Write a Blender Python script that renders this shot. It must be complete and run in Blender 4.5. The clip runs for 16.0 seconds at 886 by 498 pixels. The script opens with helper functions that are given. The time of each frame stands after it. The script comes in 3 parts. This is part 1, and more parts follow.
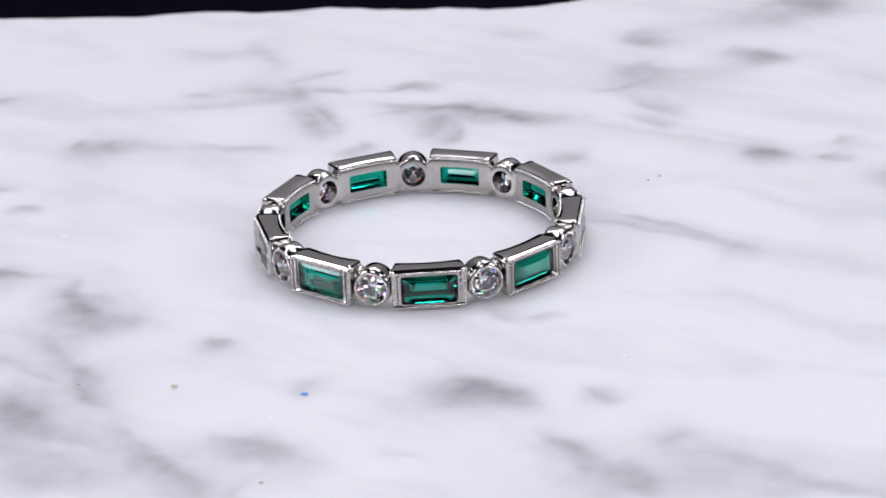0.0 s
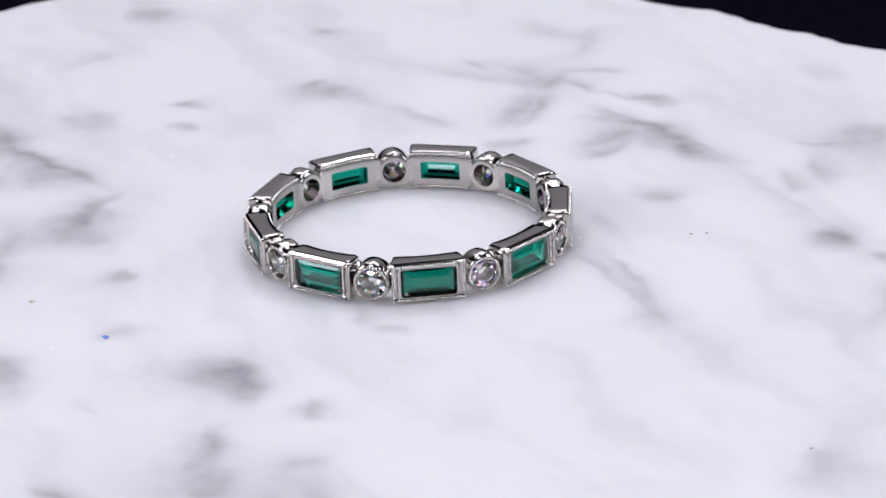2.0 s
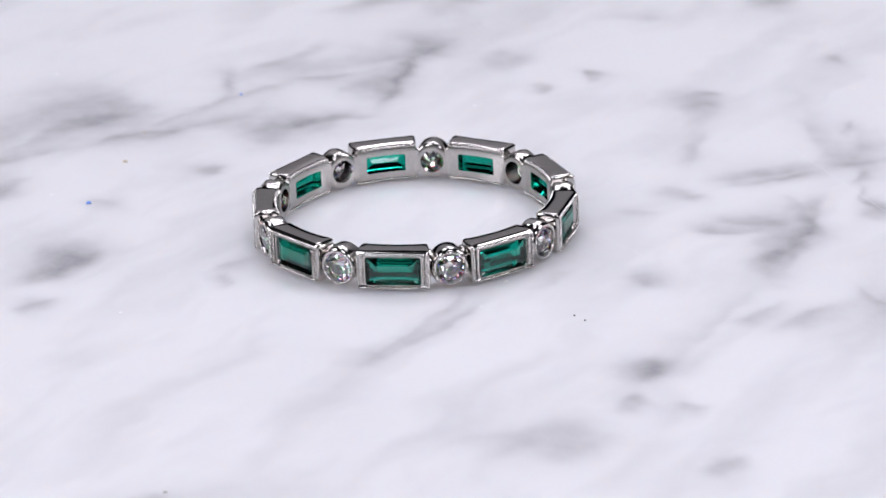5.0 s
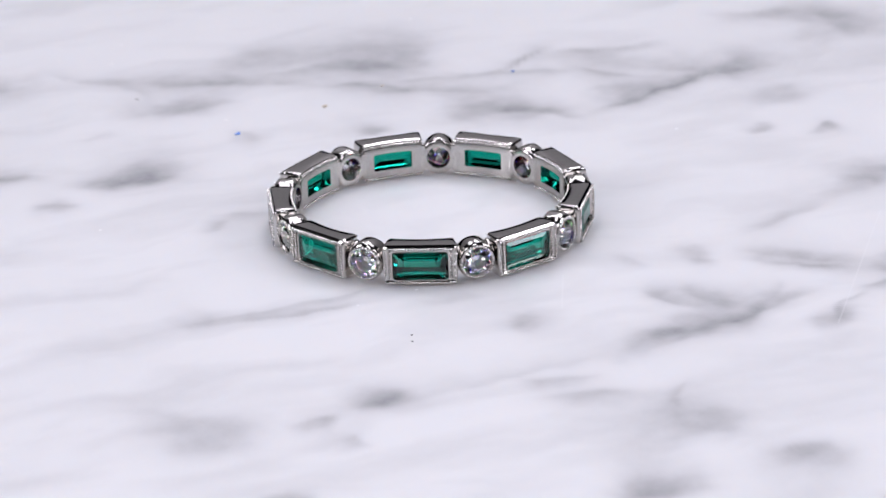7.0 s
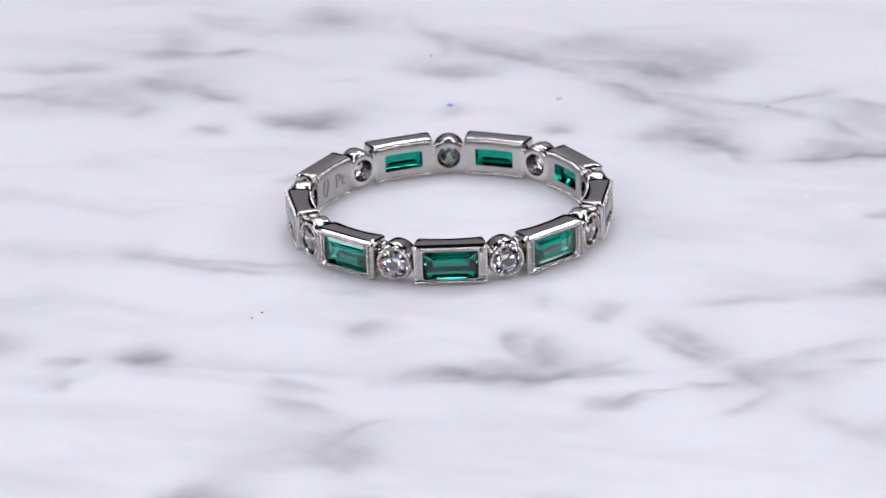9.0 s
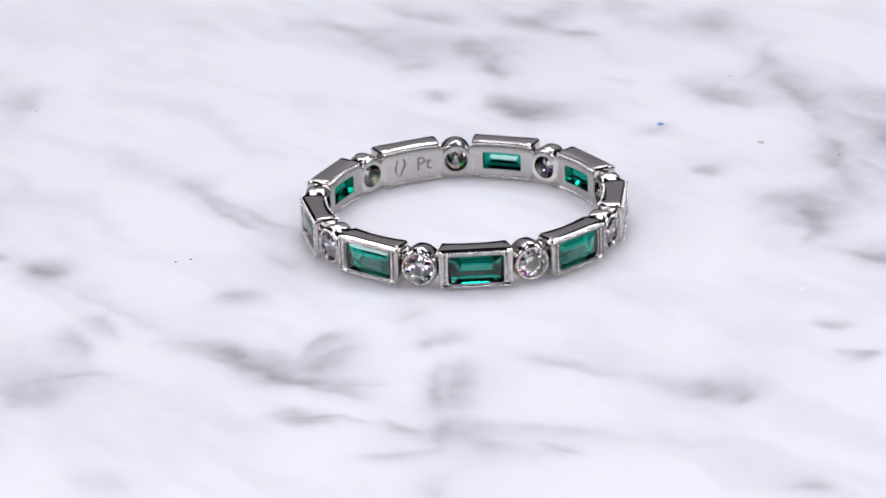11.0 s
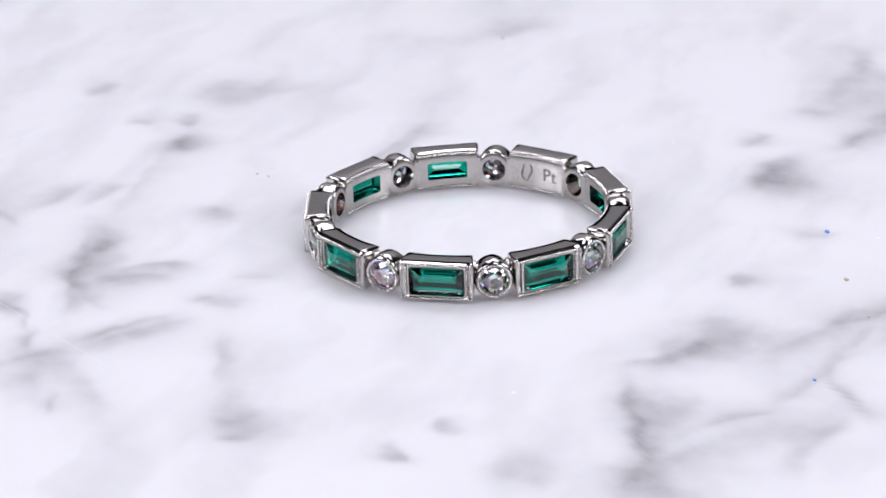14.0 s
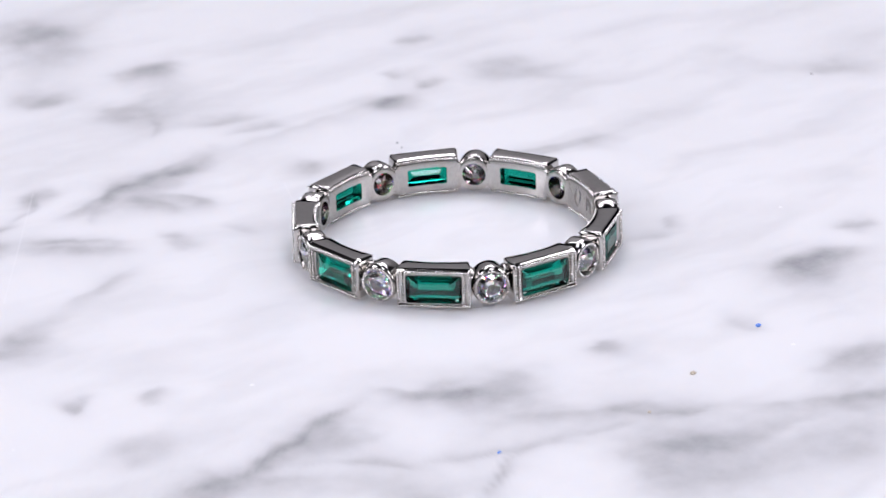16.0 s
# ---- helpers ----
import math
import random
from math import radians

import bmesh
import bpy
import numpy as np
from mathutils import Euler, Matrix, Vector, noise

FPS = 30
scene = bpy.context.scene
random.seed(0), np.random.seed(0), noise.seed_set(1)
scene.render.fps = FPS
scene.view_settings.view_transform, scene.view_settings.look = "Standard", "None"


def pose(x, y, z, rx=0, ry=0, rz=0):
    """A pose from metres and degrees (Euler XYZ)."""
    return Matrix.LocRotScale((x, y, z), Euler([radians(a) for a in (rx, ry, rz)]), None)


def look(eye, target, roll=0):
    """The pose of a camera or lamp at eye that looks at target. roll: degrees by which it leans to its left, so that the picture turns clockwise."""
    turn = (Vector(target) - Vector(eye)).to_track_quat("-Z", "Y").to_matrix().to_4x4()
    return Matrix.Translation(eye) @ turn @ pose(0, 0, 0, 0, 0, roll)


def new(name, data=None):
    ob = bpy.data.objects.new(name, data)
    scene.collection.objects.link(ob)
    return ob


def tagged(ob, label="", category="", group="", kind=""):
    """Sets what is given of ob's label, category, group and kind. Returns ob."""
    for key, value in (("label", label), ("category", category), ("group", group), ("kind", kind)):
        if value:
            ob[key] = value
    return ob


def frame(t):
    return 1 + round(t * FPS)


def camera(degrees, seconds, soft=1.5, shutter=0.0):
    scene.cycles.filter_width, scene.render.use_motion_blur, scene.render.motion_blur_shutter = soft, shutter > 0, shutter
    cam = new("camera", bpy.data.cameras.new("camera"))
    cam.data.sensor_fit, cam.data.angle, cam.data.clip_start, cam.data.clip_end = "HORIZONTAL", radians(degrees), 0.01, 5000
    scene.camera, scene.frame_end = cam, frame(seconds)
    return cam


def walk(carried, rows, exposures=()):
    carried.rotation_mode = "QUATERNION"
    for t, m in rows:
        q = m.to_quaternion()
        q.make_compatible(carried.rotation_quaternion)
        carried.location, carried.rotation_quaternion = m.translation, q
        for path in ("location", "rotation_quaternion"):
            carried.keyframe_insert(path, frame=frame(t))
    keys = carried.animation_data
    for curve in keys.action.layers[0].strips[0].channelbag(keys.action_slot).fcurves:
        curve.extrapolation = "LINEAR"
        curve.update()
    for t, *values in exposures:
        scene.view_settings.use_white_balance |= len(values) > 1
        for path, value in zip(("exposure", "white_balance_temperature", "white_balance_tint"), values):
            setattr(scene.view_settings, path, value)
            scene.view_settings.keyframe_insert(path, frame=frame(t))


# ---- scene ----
cam = camera(15.12, 16.0)
EYE = Vector((0.0, -0.18796, 0.07638))
YAW, PITCH = radians(-0.045), radians(-22.356)
AHEAD = Vector((-math.sin(YAW) * math.cos(PITCH), math.cos(YAW) * math.cos(PITCH), math.sin(PITCH)))
cam.data.dof.use_dof, cam.data.dof.focus_distance, cam.data.dof.aperture_fstop = True, 0.195, 120.0
walk(cam, [(0, look(EYE, EYE + AHEAD, -2.22)), (16, look(EYE, EYE + AHEAD, -2.22))],
     exposures=[(0, 0.0), (9.2, 0.0), (11.3, 0.13), (16, 0.13)])

MM = 0.001
# turntable angle at each whole second, degrees
ANGLES = [-3.83, -21.9, -39.98, -58.07, -76.15, -94.25, -112.35, -130.47, -148.68, -166.95, -185.3, -203.69, -222.05, -240.36, -258.61, -276.84, -295.05]
TILT = pose(0, 0, 0, 0.298, -0.205, 0)      # the slab lies very slightly askew on its turning axis
RING_AT = (-1.035, -1.563)                  # ring centre on the slab, mm
RING_PHASE = 16.3                           # degrees, first round stone

# ---------------------------------------------------------------- light
world = bpy.data.worlds.new("studio")
scene.world = world
world.use_nodes = True
world.node_tree.nodes["Background"].inputs[0].default_value = (0.8, 0.85, 1.0, 1)
world.node_tree.nodes["Background"].inputs[1].default_value = 0.02


def area_lamp(name, eye, target, size, watts, colour=(1, 1, 1), size_y=None):
    data = bpy.data.lights.new(name, "AREA")
    data.shape = "RECTANGLE"
    data.size, data.size_y, data.energy, data.color = size, size_y or size, watts, colour
    ob = new(name, data)
    ob.matrix_world = look(eye, target)
    return ob


COOL = (0.905, 0.89, 1.0)
area_lamp("overhead_lamp", (-0.10, 0.04, 0.42), (0, 0.02, 0), 0.24, 0.355, COOL, 0.14)
area_lamp("overhead_lamp", (0.12, 0.09, 0.42), (0, 0.02, 0), 0.24, 0.355, COOL, 0.14)
area_lamp("back_lamp", (0.04, 0.26, 0.36), (0, 0.01, 0), 0.09, 0.33, COOL)
area_lamp("left_lamp", (-0.30, -0.08, 0.17), (0, 0, 0), 0.12, 0.40, COOL)
area_lamp("right_lamp", (0.30, -0.06, 0.18), (0, 0, 0), 0.12, 0.40, COOL)
# added fill from the camera side, brightens diamonds and front bezels; no known source
area_lamp("front_fill", (-0.14, -0.24, 0.22), (0, 0, 0), 0.085, 0.19, COOL)
area_lamp("front_fill", (0.12, -0.26, 0.26), (0, 0, 0), 0.085, 0.19, COOL)
# added strip, lights only the unseen back wall so ring tops reflect grey
area_lamp("wall_wash_fill", (0.0, 0.40, 0.70), (0, 0.60, 0.30), 0.9, 2.2, COOL, 0.04)

# ---------------------------------------------------------------- materials


def material(name):
    m = bpy.data.materials.new(name)
    m.use_nodes = True
    return m, m.node_tree, m.node_tree.nodes["Principled BSDF"]


def node(tree, kind, **values):
    n = tree.nodes.new(kind)
    for key, value in values.items():
        n.inputs[key].default_value = value
    return n


def plain(name, colour, rough=0.5, metal=0.0, scale=300.0, vary=0.15, bump=0.0):
    m, tree, bsdf = material(name)
    coords = node(tree, "ShaderNodeTexCoord")
    fine = node(tree, "ShaderNodeTexNoise", Scale=scale, Detail=4.0)
    tree.links.new(coords.outputs["Object"], fine.inputs["Vector"])
    ramp = node(tree, "ShaderNodeValToRGB")
    ramp.color_ramp.elements[0].position, ramp.color_ramp.elements[1].position = 0.3, 0.7
    ramp.color_ramp.elements[0].color = (*[c * (1 - vary) for c in colour], 1)
    ramp.color_ramp.elements[1].color = (*[min(1, c * (1 + vary)) for c in colour], 1)
    tree.links.new(fine.outputs["Fac"], ramp.inputs["Fac"])
    tree.links.new(ramp.outputs["Color"], bsdf.inputs["Base Color"])
    bsdf.inputs["Roughness"].default_value, bsdf.inputs["Metallic"].default_value = rough, metal
    if bump:
        b = node(tree, "ShaderNodeBump", Strength=bump, Distance=0.00005)
        tree.links.new(fine.outputs["Fac"], b.inputs["Height"])
        tree.links.new(b.outputs["Normal"], bsdf.inputs["Normal"])
    return m


SCRATCHES = ((-2.4, 27.2, 205.0, 17.5), (4.7, 13.0, 217.0, 5.0))


def marble_material():
    m, tree, bsdf = material("polished_marble")
    coords = node(tree, "ShaderNodeTexCoord")
    vein = node(tree, "ShaderNodeAttribute")
    vein.attribute_name = "vein"
    grain = node(tree, "ShaderNodeTexNoise", Scale=900.0, Detail=5.0, Roughness=0.65)
    cloud = node(tree, "ShaderNodeTexNoise", Scale=60.0, Detail=6.0, Roughness=0.6)
    for n in (grain, cloud):
        tree.links.new(coords.outputs["Object"], n.inputs["Vector"])
    # the veins break up in the crystal grain
    span = node(tree, "ShaderNodeMapRange")
    span.inputs["From Min"].default_value, span.inputs["From Max"].default_value = 0.25, 0.75
    span.inputs["To Min"].default_value, span.inputs["To Max"].default_value = 0.86, 1.14
    tree.links.new(grain.outputs["Fac"], span.inputs["Value"])
    times = node(tree, "ShaderNodeMath")
    times.operation = "MULTIPLY"
    tree.links.new(vein.outputs["Fac"], times.inputs[0])
    tree.links.new(span.outputs["Result"], times.inputs[1])
    mist = node(tree, "ShaderNodeMapRange")
    mist.inputs["From Min"].default_value, mist.inputs["From Max"].default_value = 0.48, 0.8
    mist.inputs["To Min"].default_value, mist.inputs["To Max"].default_value = 0.0, 0.06
    tree.links.new(cloud.outputs["Fac"], mist.inputs["Value"])
    plus = node(tree, "ShaderNodeMath")
    plus.operation, plus.use_clamp = "ADD", True
    tree.links.new(times.outputs[0], plus.inputs[0])
    tree.links.new(mist.outputs["Result"], plus.inputs[1])
    ramp = node(tree, "ShaderNodeValToRGB")
    ramp.color_ramp.elements[0].color = (0.85, 0.85, 0.86, 1)
    ramp.color_ramp.elements[1].color = (0.155, 0.155, 0.167, 1)
    tree.links.new(plus.outputs[0], ramp.inputs["Fac"])

    def math_node(operation, a, b):
        n = node(tree, "ShaderNodeMath")
        n.operation = operation
        for slot, value in zip(n.inputs, (a, b)):
            if isinstance(value, (int, float)):
                slot.default_value = value
            else:
                tree.links.new(value, slot)
        return n.outputs[0]

    # sparse crystals, their glints painted as near-white dots; a few dark pits
    cells = node(tree, "ShaderNodeTexVoronoi", Scale=260.0)
    tree.links.new(coords.outputs["Object"], cells.inputs["Vector"])
    pick = node(tree, "ShaderNodeSeparateColor")
    tree.links.new(cells.outputs["Color"], pick.inputs["Color"])
    small = math_node("LESS_THAN", cells.outputs["Distance"], 0.035)
    bright = math_node("MULTIPLY", small, math_node("GREATER_THAN", pick.outputs[0], 0.80))
    pit = math_node("MULTIPLY", small, math_node("LESS_THAN", pick.outputs[0], 0.04))
    # long hairline scratches, glint painted as paler colour; start point, angle, length, mm
    marks = bright
    split = node(tree, "ShaderNodeSeparateXYZ")
    tree.links.new(coords.outputs["Object"], split.inputs["Vector"])
    for x, y, angle, length in SCRATCHES:
        c, s = math.cos(radians(angle)), math.sin(radians(angle))
        dx, dy = math_node("SUBTRACT", split.outputs[0], x * MM), math_node("SUBTRACT", split.outputs[1], y * MM)
        along = math_node("ADD", math_node("MULTIPLY", dx, c), math_node("MULTIPLY", dy, s))
        across = math_node("ABSOLUTE", math_node("SUBTRACT", math_node("MULTIPLY", dy, c), math_node("MULTIPLY", dx, s)), 0.0)
        inside = math_node("MULTIPLY", math_node("GREATER_THAN", along, 0.0), math_node("LESS_THAN", along, length * MM))
        thin = math_node("LESS_THAN", across, math_node("MULTIPLY", cloud.outputs["Fac"], 0.00011))
        marks = math_node("MAXIMUM", marks, math_node("MULTIPLY", inside, math_node("MULTIPLY", thin, 0.18)))
    lit = node(tree, "ShaderNodeMix")
    lit.data_type = "RGBA"
    lit.inputs[7].default_value = (0.93, 0.93, 0.94, 1)
    tree.links.new(marks, lit.inputs[0])
    tree.links.new(ramp.outputs["Color"], lit.inputs[6])
    pits = node(tree, "ShaderNodeMix")
    pits.data_type = "RGBA"
    pits.inputs[7].default_value = (0.35, 0.34, 0.33, 1)
    tree.links.new(pit, pits.inputs[0])
    tree.links.new(lit.outputs[2], pits.inputs[6])
    tree.links.new(pits.outputs[2], bsdf.inputs["Base Color"])
    bsdf.inputs["Roughness"].default_value = 0.22
    bsdf.inputs["IOR"].default_value = 1.45
    bsdf.inputs["Subsurface Weight"].default_value = 1.0
    bsdf.inputs["Subsurface Radius"].default_value = (1.0, 0.95, 0.9)
    bsdf.inputs["Subsurface Scale"].default_value = 0.003
    b = node(tree, "ShaderNodeBump", Strength=0.05, Distance=0.00005)
    tree.links.new(grain.outputs["Fac"], b.inputs["Height"])
    tree.links.new(b.outputs["Normal"], bsdf.inputs["Normal"])
    return m


def gem(name, colour, ior, depth=0.0):
    m, tree, bsdf = material(name)
    bsdf.inputs["Base Color"].default_value = (*colour, 1)
    bsdf.inputs["Roughness"].default_value = 0.0
    bsdf.inputs["IOR"].default_value = ior
    bsdf.inputs["Transmission Weight"].default_value = 1.0
    return m


def fire_gem(name, *iors):
    """Clear stone that bends red, green and blue light by different amounts."""
    m, tree, bsdf = material(name)
    tree.nodes.remove(bsdf)
    whole = None
    for colour, ior in zip(((1, 0, 0, 1), (0, 1, 0, 1), (0, 0, 1, 1)), iors):
        glass = node(tree, "ShaderNodeBsdfGlass", Color=colour, Roughness=0.0, IOR=ior)
        if whole is None:
            whole = glass.outputs[0]
        else:
            both = node(tree, "ShaderNodeAddShader")
            tree.links.new(whole, both.inputs[0])
            tree.links.new(glass.outputs[0], both.inputs[1])
            whole = both.outputs[0]
    clear = node(tree, "ShaderNodeBsdfGlass", Color=(1, 1, 1, 1), Roughness=0.0, IOR=iors[1])
    mix = node(tree, "ShaderNodeMixShader", Fac=0.06)
    tree.links.new(clear.outputs[0], mix.inputs[1])
    tree.links.new(whole, mix.inputs[2])
    tree.links.new(mix.outputs[0], tree.nodes["Material Output"].inputs["Surface"])
    return m


MARBLE = marble_material()
PLATINUM = plain("polished_platinum", (0.58, 0.558, 0.533), 0.07, 1.0, 4000.0, 0.06, 0.05)
SATIN = plain("satin_platinum", (0.55, 0.53, 0.50), 0.24, 1.0, 5000.0, 0.08, 0.08)
# same platinum made paler for the beads: their glint is in the colour
GRAIN = plain("glint_platinum", (0.76, 0.74, 0.71), 0.17, 1.0, 6000.0, 0.05)
# darker platinum for the stamps: shade of the engraving as colour, no groove cut
STAMP = plain("stamp_groove_shade", (0.30, 0.29, 0.28), 0.5, 0.9, 4000.0, 0.1)
EMERALD = gem("emerald", (0.006, 0.37, 0.26), 1.58)
DIAMOND = fire_gem("diamond", 2.385, 2.42, 2.475)
VELVET = plain("black_cloth", (0.0022, 0.0022, 0.005), 1.0, 0.0, 500.0, 0.3)
VELVET.node_tree.nodes["Principled BSDF"].inputs["Specular IOR Level"].default_value = 0.02
DARKROOM = plain("black_paint", (0.03, 0.03, 0.032), 0.8, 0.0, 8.0, 0.1)
STUDIO = plain("grey_paint", (0.62, 0.61, 0.61), 0.8, 0.0, 8.0, 0.05)

# ---------------------------------------------------------------- helpers


def mesh_object(name, bm, mat, smooth=False):
    me = bpy.data.meshes.new(name)
    bmesh.ops.recalc_face_normals(bm, faces=bm.faces)
    bm.to_mesh(me)
    bm.free()
    me.materials.append(mat)
    for poly in me.polygons:
        poly.use_smooth = smooth
    if smooth:
        me.set_sharp_from_angle(angle=radians(38))
    return new(name, me)


def part(name, bm, mat, parent, label="", smooth=False):
    ob = mesh_object(name, bm, mat, smooth)
    ob.parent = parent
    if label:
        ob["label"] = label
    return ob


def satin_inside(ob):
    """The band's inner wall has a satin finish: faces that look at the ring's centre."""
    ob.data.materials.append(SATIN)
    for poly in ob.data.polygons:
        if poly.normal.y < -0.8 and poly.center.y < 8.62 * MM:
            poly.material_index = 1
    return ob


def share(name, data, parent, label=""):
    ob = new(name, data)
    ob.parent = parent
    if label:
        ob["label"] = label
    return ob


# ---------------------------------------------------------------- marble slab


def lattice(seed):
    rng = np.random.RandomState(seed)
    return rng.rand(128, 128)


GRIDS = [lattice(s) for s in range(8)]


def soft_noise(x, y, size, which):
    g = GRIDS[which]
    u, v = x / size + 64.0, y / size + 64.0
    i, j = np.floor(u).astype(int), np.floor(v).astype(int)
    a, b = u - i, v - j
    a, b = a * a * (3 - 2 * a), b * b * (3 - 2 * b)
    i, j = i % 127, j % 127
    return (g[i, j] * (1 - a) * (1 - b) + g[i + 1, j] * a * (1 - b) + g[i, j + 1] * (1 - a) * b + g[i + 1, j + 1] * a * b) - 0.5


class Veins:
    """Grey veins of the marble: each is a streak about (x, y), in mm, that runs at an angle."""

    def __init__(self):
        self.streaks = []

    def streak(self, x, y, angle, length, width, dark):
        self.streaks.append((x, y, radians(angle), length, width, dark))

    def field(self, x, y):
        wx = x + 2.0 * soft_noise(x, y, 4.5, 0) + 0.6 * soft_noise(x, y, 1.6, 1) + 0.2 * soft_noise(x, y, 0.7, 6)
        wy = y + 2.0 * soft_noise(x, y, 4.5, 2) + 0.6 * soft_noise(x, y, 1.6, 3) + 0.2 * soft_noise(x, y, 0.7, 7)
        total = np.zeros_like(x)
        for sx, sy, a, length, width, dark in self.streaks:
            dx, dy = wx - sx, wy - sy
            along = (dx * math.cos(a) + dy * math.sin(a)) / (0.5 * length)
            across = (dy * math.cos(a) - dx * math.sin(a)) / (0.5 * width)
            # crisp on one side, fading on the other
            across = np.where(across * math.sin(5.1 * sx + 3.3 * sy) > 0, across * 0.62, across * 1.5)
            total += dark * (0.74 * np.exp(-np.abs(along) ** 3 - 0.85 * across ** 2)
                             + 0.25 * np.exp(-0.6 * along ** 2 - 0.12 * across ** 2))
        # faint drift of grey along the bedding
        c, s = math.cos(radians(150)), math.sin(radians(150))
        u, v = wx * c + wy * s, wy * c - wx * s
        drift = 1.1 * soft_noise(u, 3.0 * v, 11.0, 4) + 0.7 * soft_noise(u, 3.5 * v, 5.0, 5) + 0.3 * soft_noise(u, 3.0 * v, 1.8, 2)
        patchy = 1.0 + 0.8 * soft_noise(x, y, 2.6, 4) + 0.35 * soft_noise(x, y, 0.9, 5)
        total = total * patchy + 0.17 * np.clip(drift + 0.10, 0, 1)
        return 0.9 * (1 - np.exp(-1.15 * np.clip(total, 0, 4)))


veins = Veins()
veins.streak(-19.6, -11.5, 143, 5.7, 3.7, 0.48)
veins.streak(-20.8, -9.6, 119, 3.3, 0.9, 0.40)
veins.streak(3.8, -22.6, 144, 5.9, 2.0, 0.60)
veins.streak(0.5, -21.6, 149, 3.4, 2.1, 0.25)
veins.streak(-11.6, -15.7, 158, 3.1, 0.6, 0.50)
veins.streak(-18.5, -19.4, 150, 2.8, 1.0, 0.30)
veins.streak(-22.2, -19.1, 144, 4.6, 0.6, 0.20)
veins.streak(-17.9, -22.6, 148, 3.3, 0.8, 0.25)
veins.streak(-8.4, -28.5, 159, 4.7, 1.7, 0.40)
veins.streak(-7.3, -30.5, 167, 5.8, 1.8, 0.30)
veins.streak(-21.4, -25.2, 133, 5.1, 1.5, 0.30)
veins.streak(-11.6, -32.8, 127, 4.8, 0.9, 0.40)
veins.streak(-14.0, -31.6, 30, 3.7, 1.1, 0.20)
veins.streak(10.1, -23.3, 126, 2.1, 0.8, 0.35)
veins.streak(9.6, -31.6, 119, 7.1, 2.2, 0.30)
veins.streak(12.5, -33.4, 131, 5.1, 1.6, 0.40)
veins.streak(7.8, -29.3, 139, 3.7, 1.2, 0.25)
veins.streak(16.9, -31.8, 144, 8.1, 2.2, 0.30)
veins.streak(22.0, -34.2, 156, 5.6, 1.3, 0.30)
veins.streak(0.0, -30.6, 154, 2.7, 0.7, 0.20)
veins.streak(17.8, -2.5, 166, 2.4, 1.9, 0.20)
veins.streak(-18.7, -12.5, 19, 4.0, 3.7, 0.36)
veins.streak(-20.7, -8.5, 20, 2.2, 1.2, 0.30)
veins.streak(14.0, -28.6, 49, 3.1, 1.1, 0.30)
veins.streak(11.2, -33.4, 156, 4.4, 1.6, 0.40)
veins.streak(5.0, -38.7, 12, 2.8, 0.9, 0.40)
veins.streak(-5.9, -21.4, 104, 2.9, 1.1, 0.25)
veins.streak(7.5, 11.6, 4, 3.3, 1.8, 0.30)
veins.streak(20.0, 12.9, 176, 3.4, 1.5, 0.55)
veins.streak(35.6, -7.2, 63, 6.7, 2.8, 0.20)
veins.streak(5.0, -12.1, 140, 3.3, 1.0, 0.35)
veins.streak(24.4, 11.5, 149, 2.6, 0.7, 0.40)
veins.streak(24.5, 14.7, 68, 1.6, 1.0, 0.35)
veins.streak(13.3, 1.2, 142, 7.2, 0.6, 0.40)
veins.streak(-0.4, 17.8, 89, 3.5, 1.0, 0.45)
veins.streak(3.4, 20.5, 144, 6.7, 1.4, 0.40)
veins.streak(0.9, 21.7, 150, 3.2, 1.3, 0.45)
veins.streak(12.3, 18.7, 130, 3.4, 1.1, 0.30)
veins.streak(-8.8, 20.1, 109, 5.3, 1.0, 0.30)
veins.streak(-3.1, 12.1, 97, 1.6, 0.8, 0.30)
veins.streak(13.2, 26.8, 115, 3.0, 4.8, 0.16)
veins.streak(10.1, 25.8, 34, 3.1, 0.7, 0.30)
veins.streak(31.8, 17.0, 86, 1.7, 1.4, 0.35)
veins.streak(29.0, 7.6, 88, 4.2, 1.8, 0.25)
veins.streak(2.7, 21.5, 144, 4.2, 1.0, 0.40)
veins.streak(12.5, 35.5, 143, 5.0, 2.1, 0.35)
veins.streak(12.1, 29.1, 138, 3.5, 2.2, 0.35)
veins.streak(20.7, 31.0, 132, 3.3, 1.4, 0.35)
veins.streak(13.2, -0.3, 153, 10.1, 0.7, 0.30)
veins.streak(-2.3, 22.0, 21, 5.4, 0.6, 0.25)
veins.streak(-6.3, 14.9, 119, 2.1, 0.7, 0.30)
veins.streak(-11.4, 25.4, 115, 3.5, 1.2, 0.40)
veins.streak(-17.2, 23.0, 11, 7.1, 1.5, 0.40)
veins.streak(-14.9, 26.7, 169, 3.2, 1.3, 0.40)
veins.streak(-2.8, 26.9, 121, 1.9, 1.0, 0.30)
veins.streak(-14.8, 15.8, 172, 5.9, 1.1, 0.30)
veins.streak(-9.1, 25.3, 172, 2.8, 0.6, 0.30)
veins.streak(-9.2, 21.2, 117, 3.4, 0.7, 0.30)
veins.streak(-23.2, 15.9, 3, 3.9, 2.1, 0.35)
veins.streak(-26.9, 5.3, 1, 2.0, 0.8, 0.35)
veins.streak(-29.2, 8.6, 168, 2.2, 0.7, 0.35)
veins.streak(-26.0, -5.3, 169, 2.3, 0.8, 0.45)
veins.streak(-3.9, 27.1, 15, 1.9, 0.6, 0.30)
veins.streak(-17.3, 25.7, 154, 1.9, 0.5, 0.30)
veins.streak(-5.5, 26.3, 27, 4.6, 0.4, 0.25)
veins.streak(-21.7, 15.8, 87, 2.3, 1.4, 0.30)
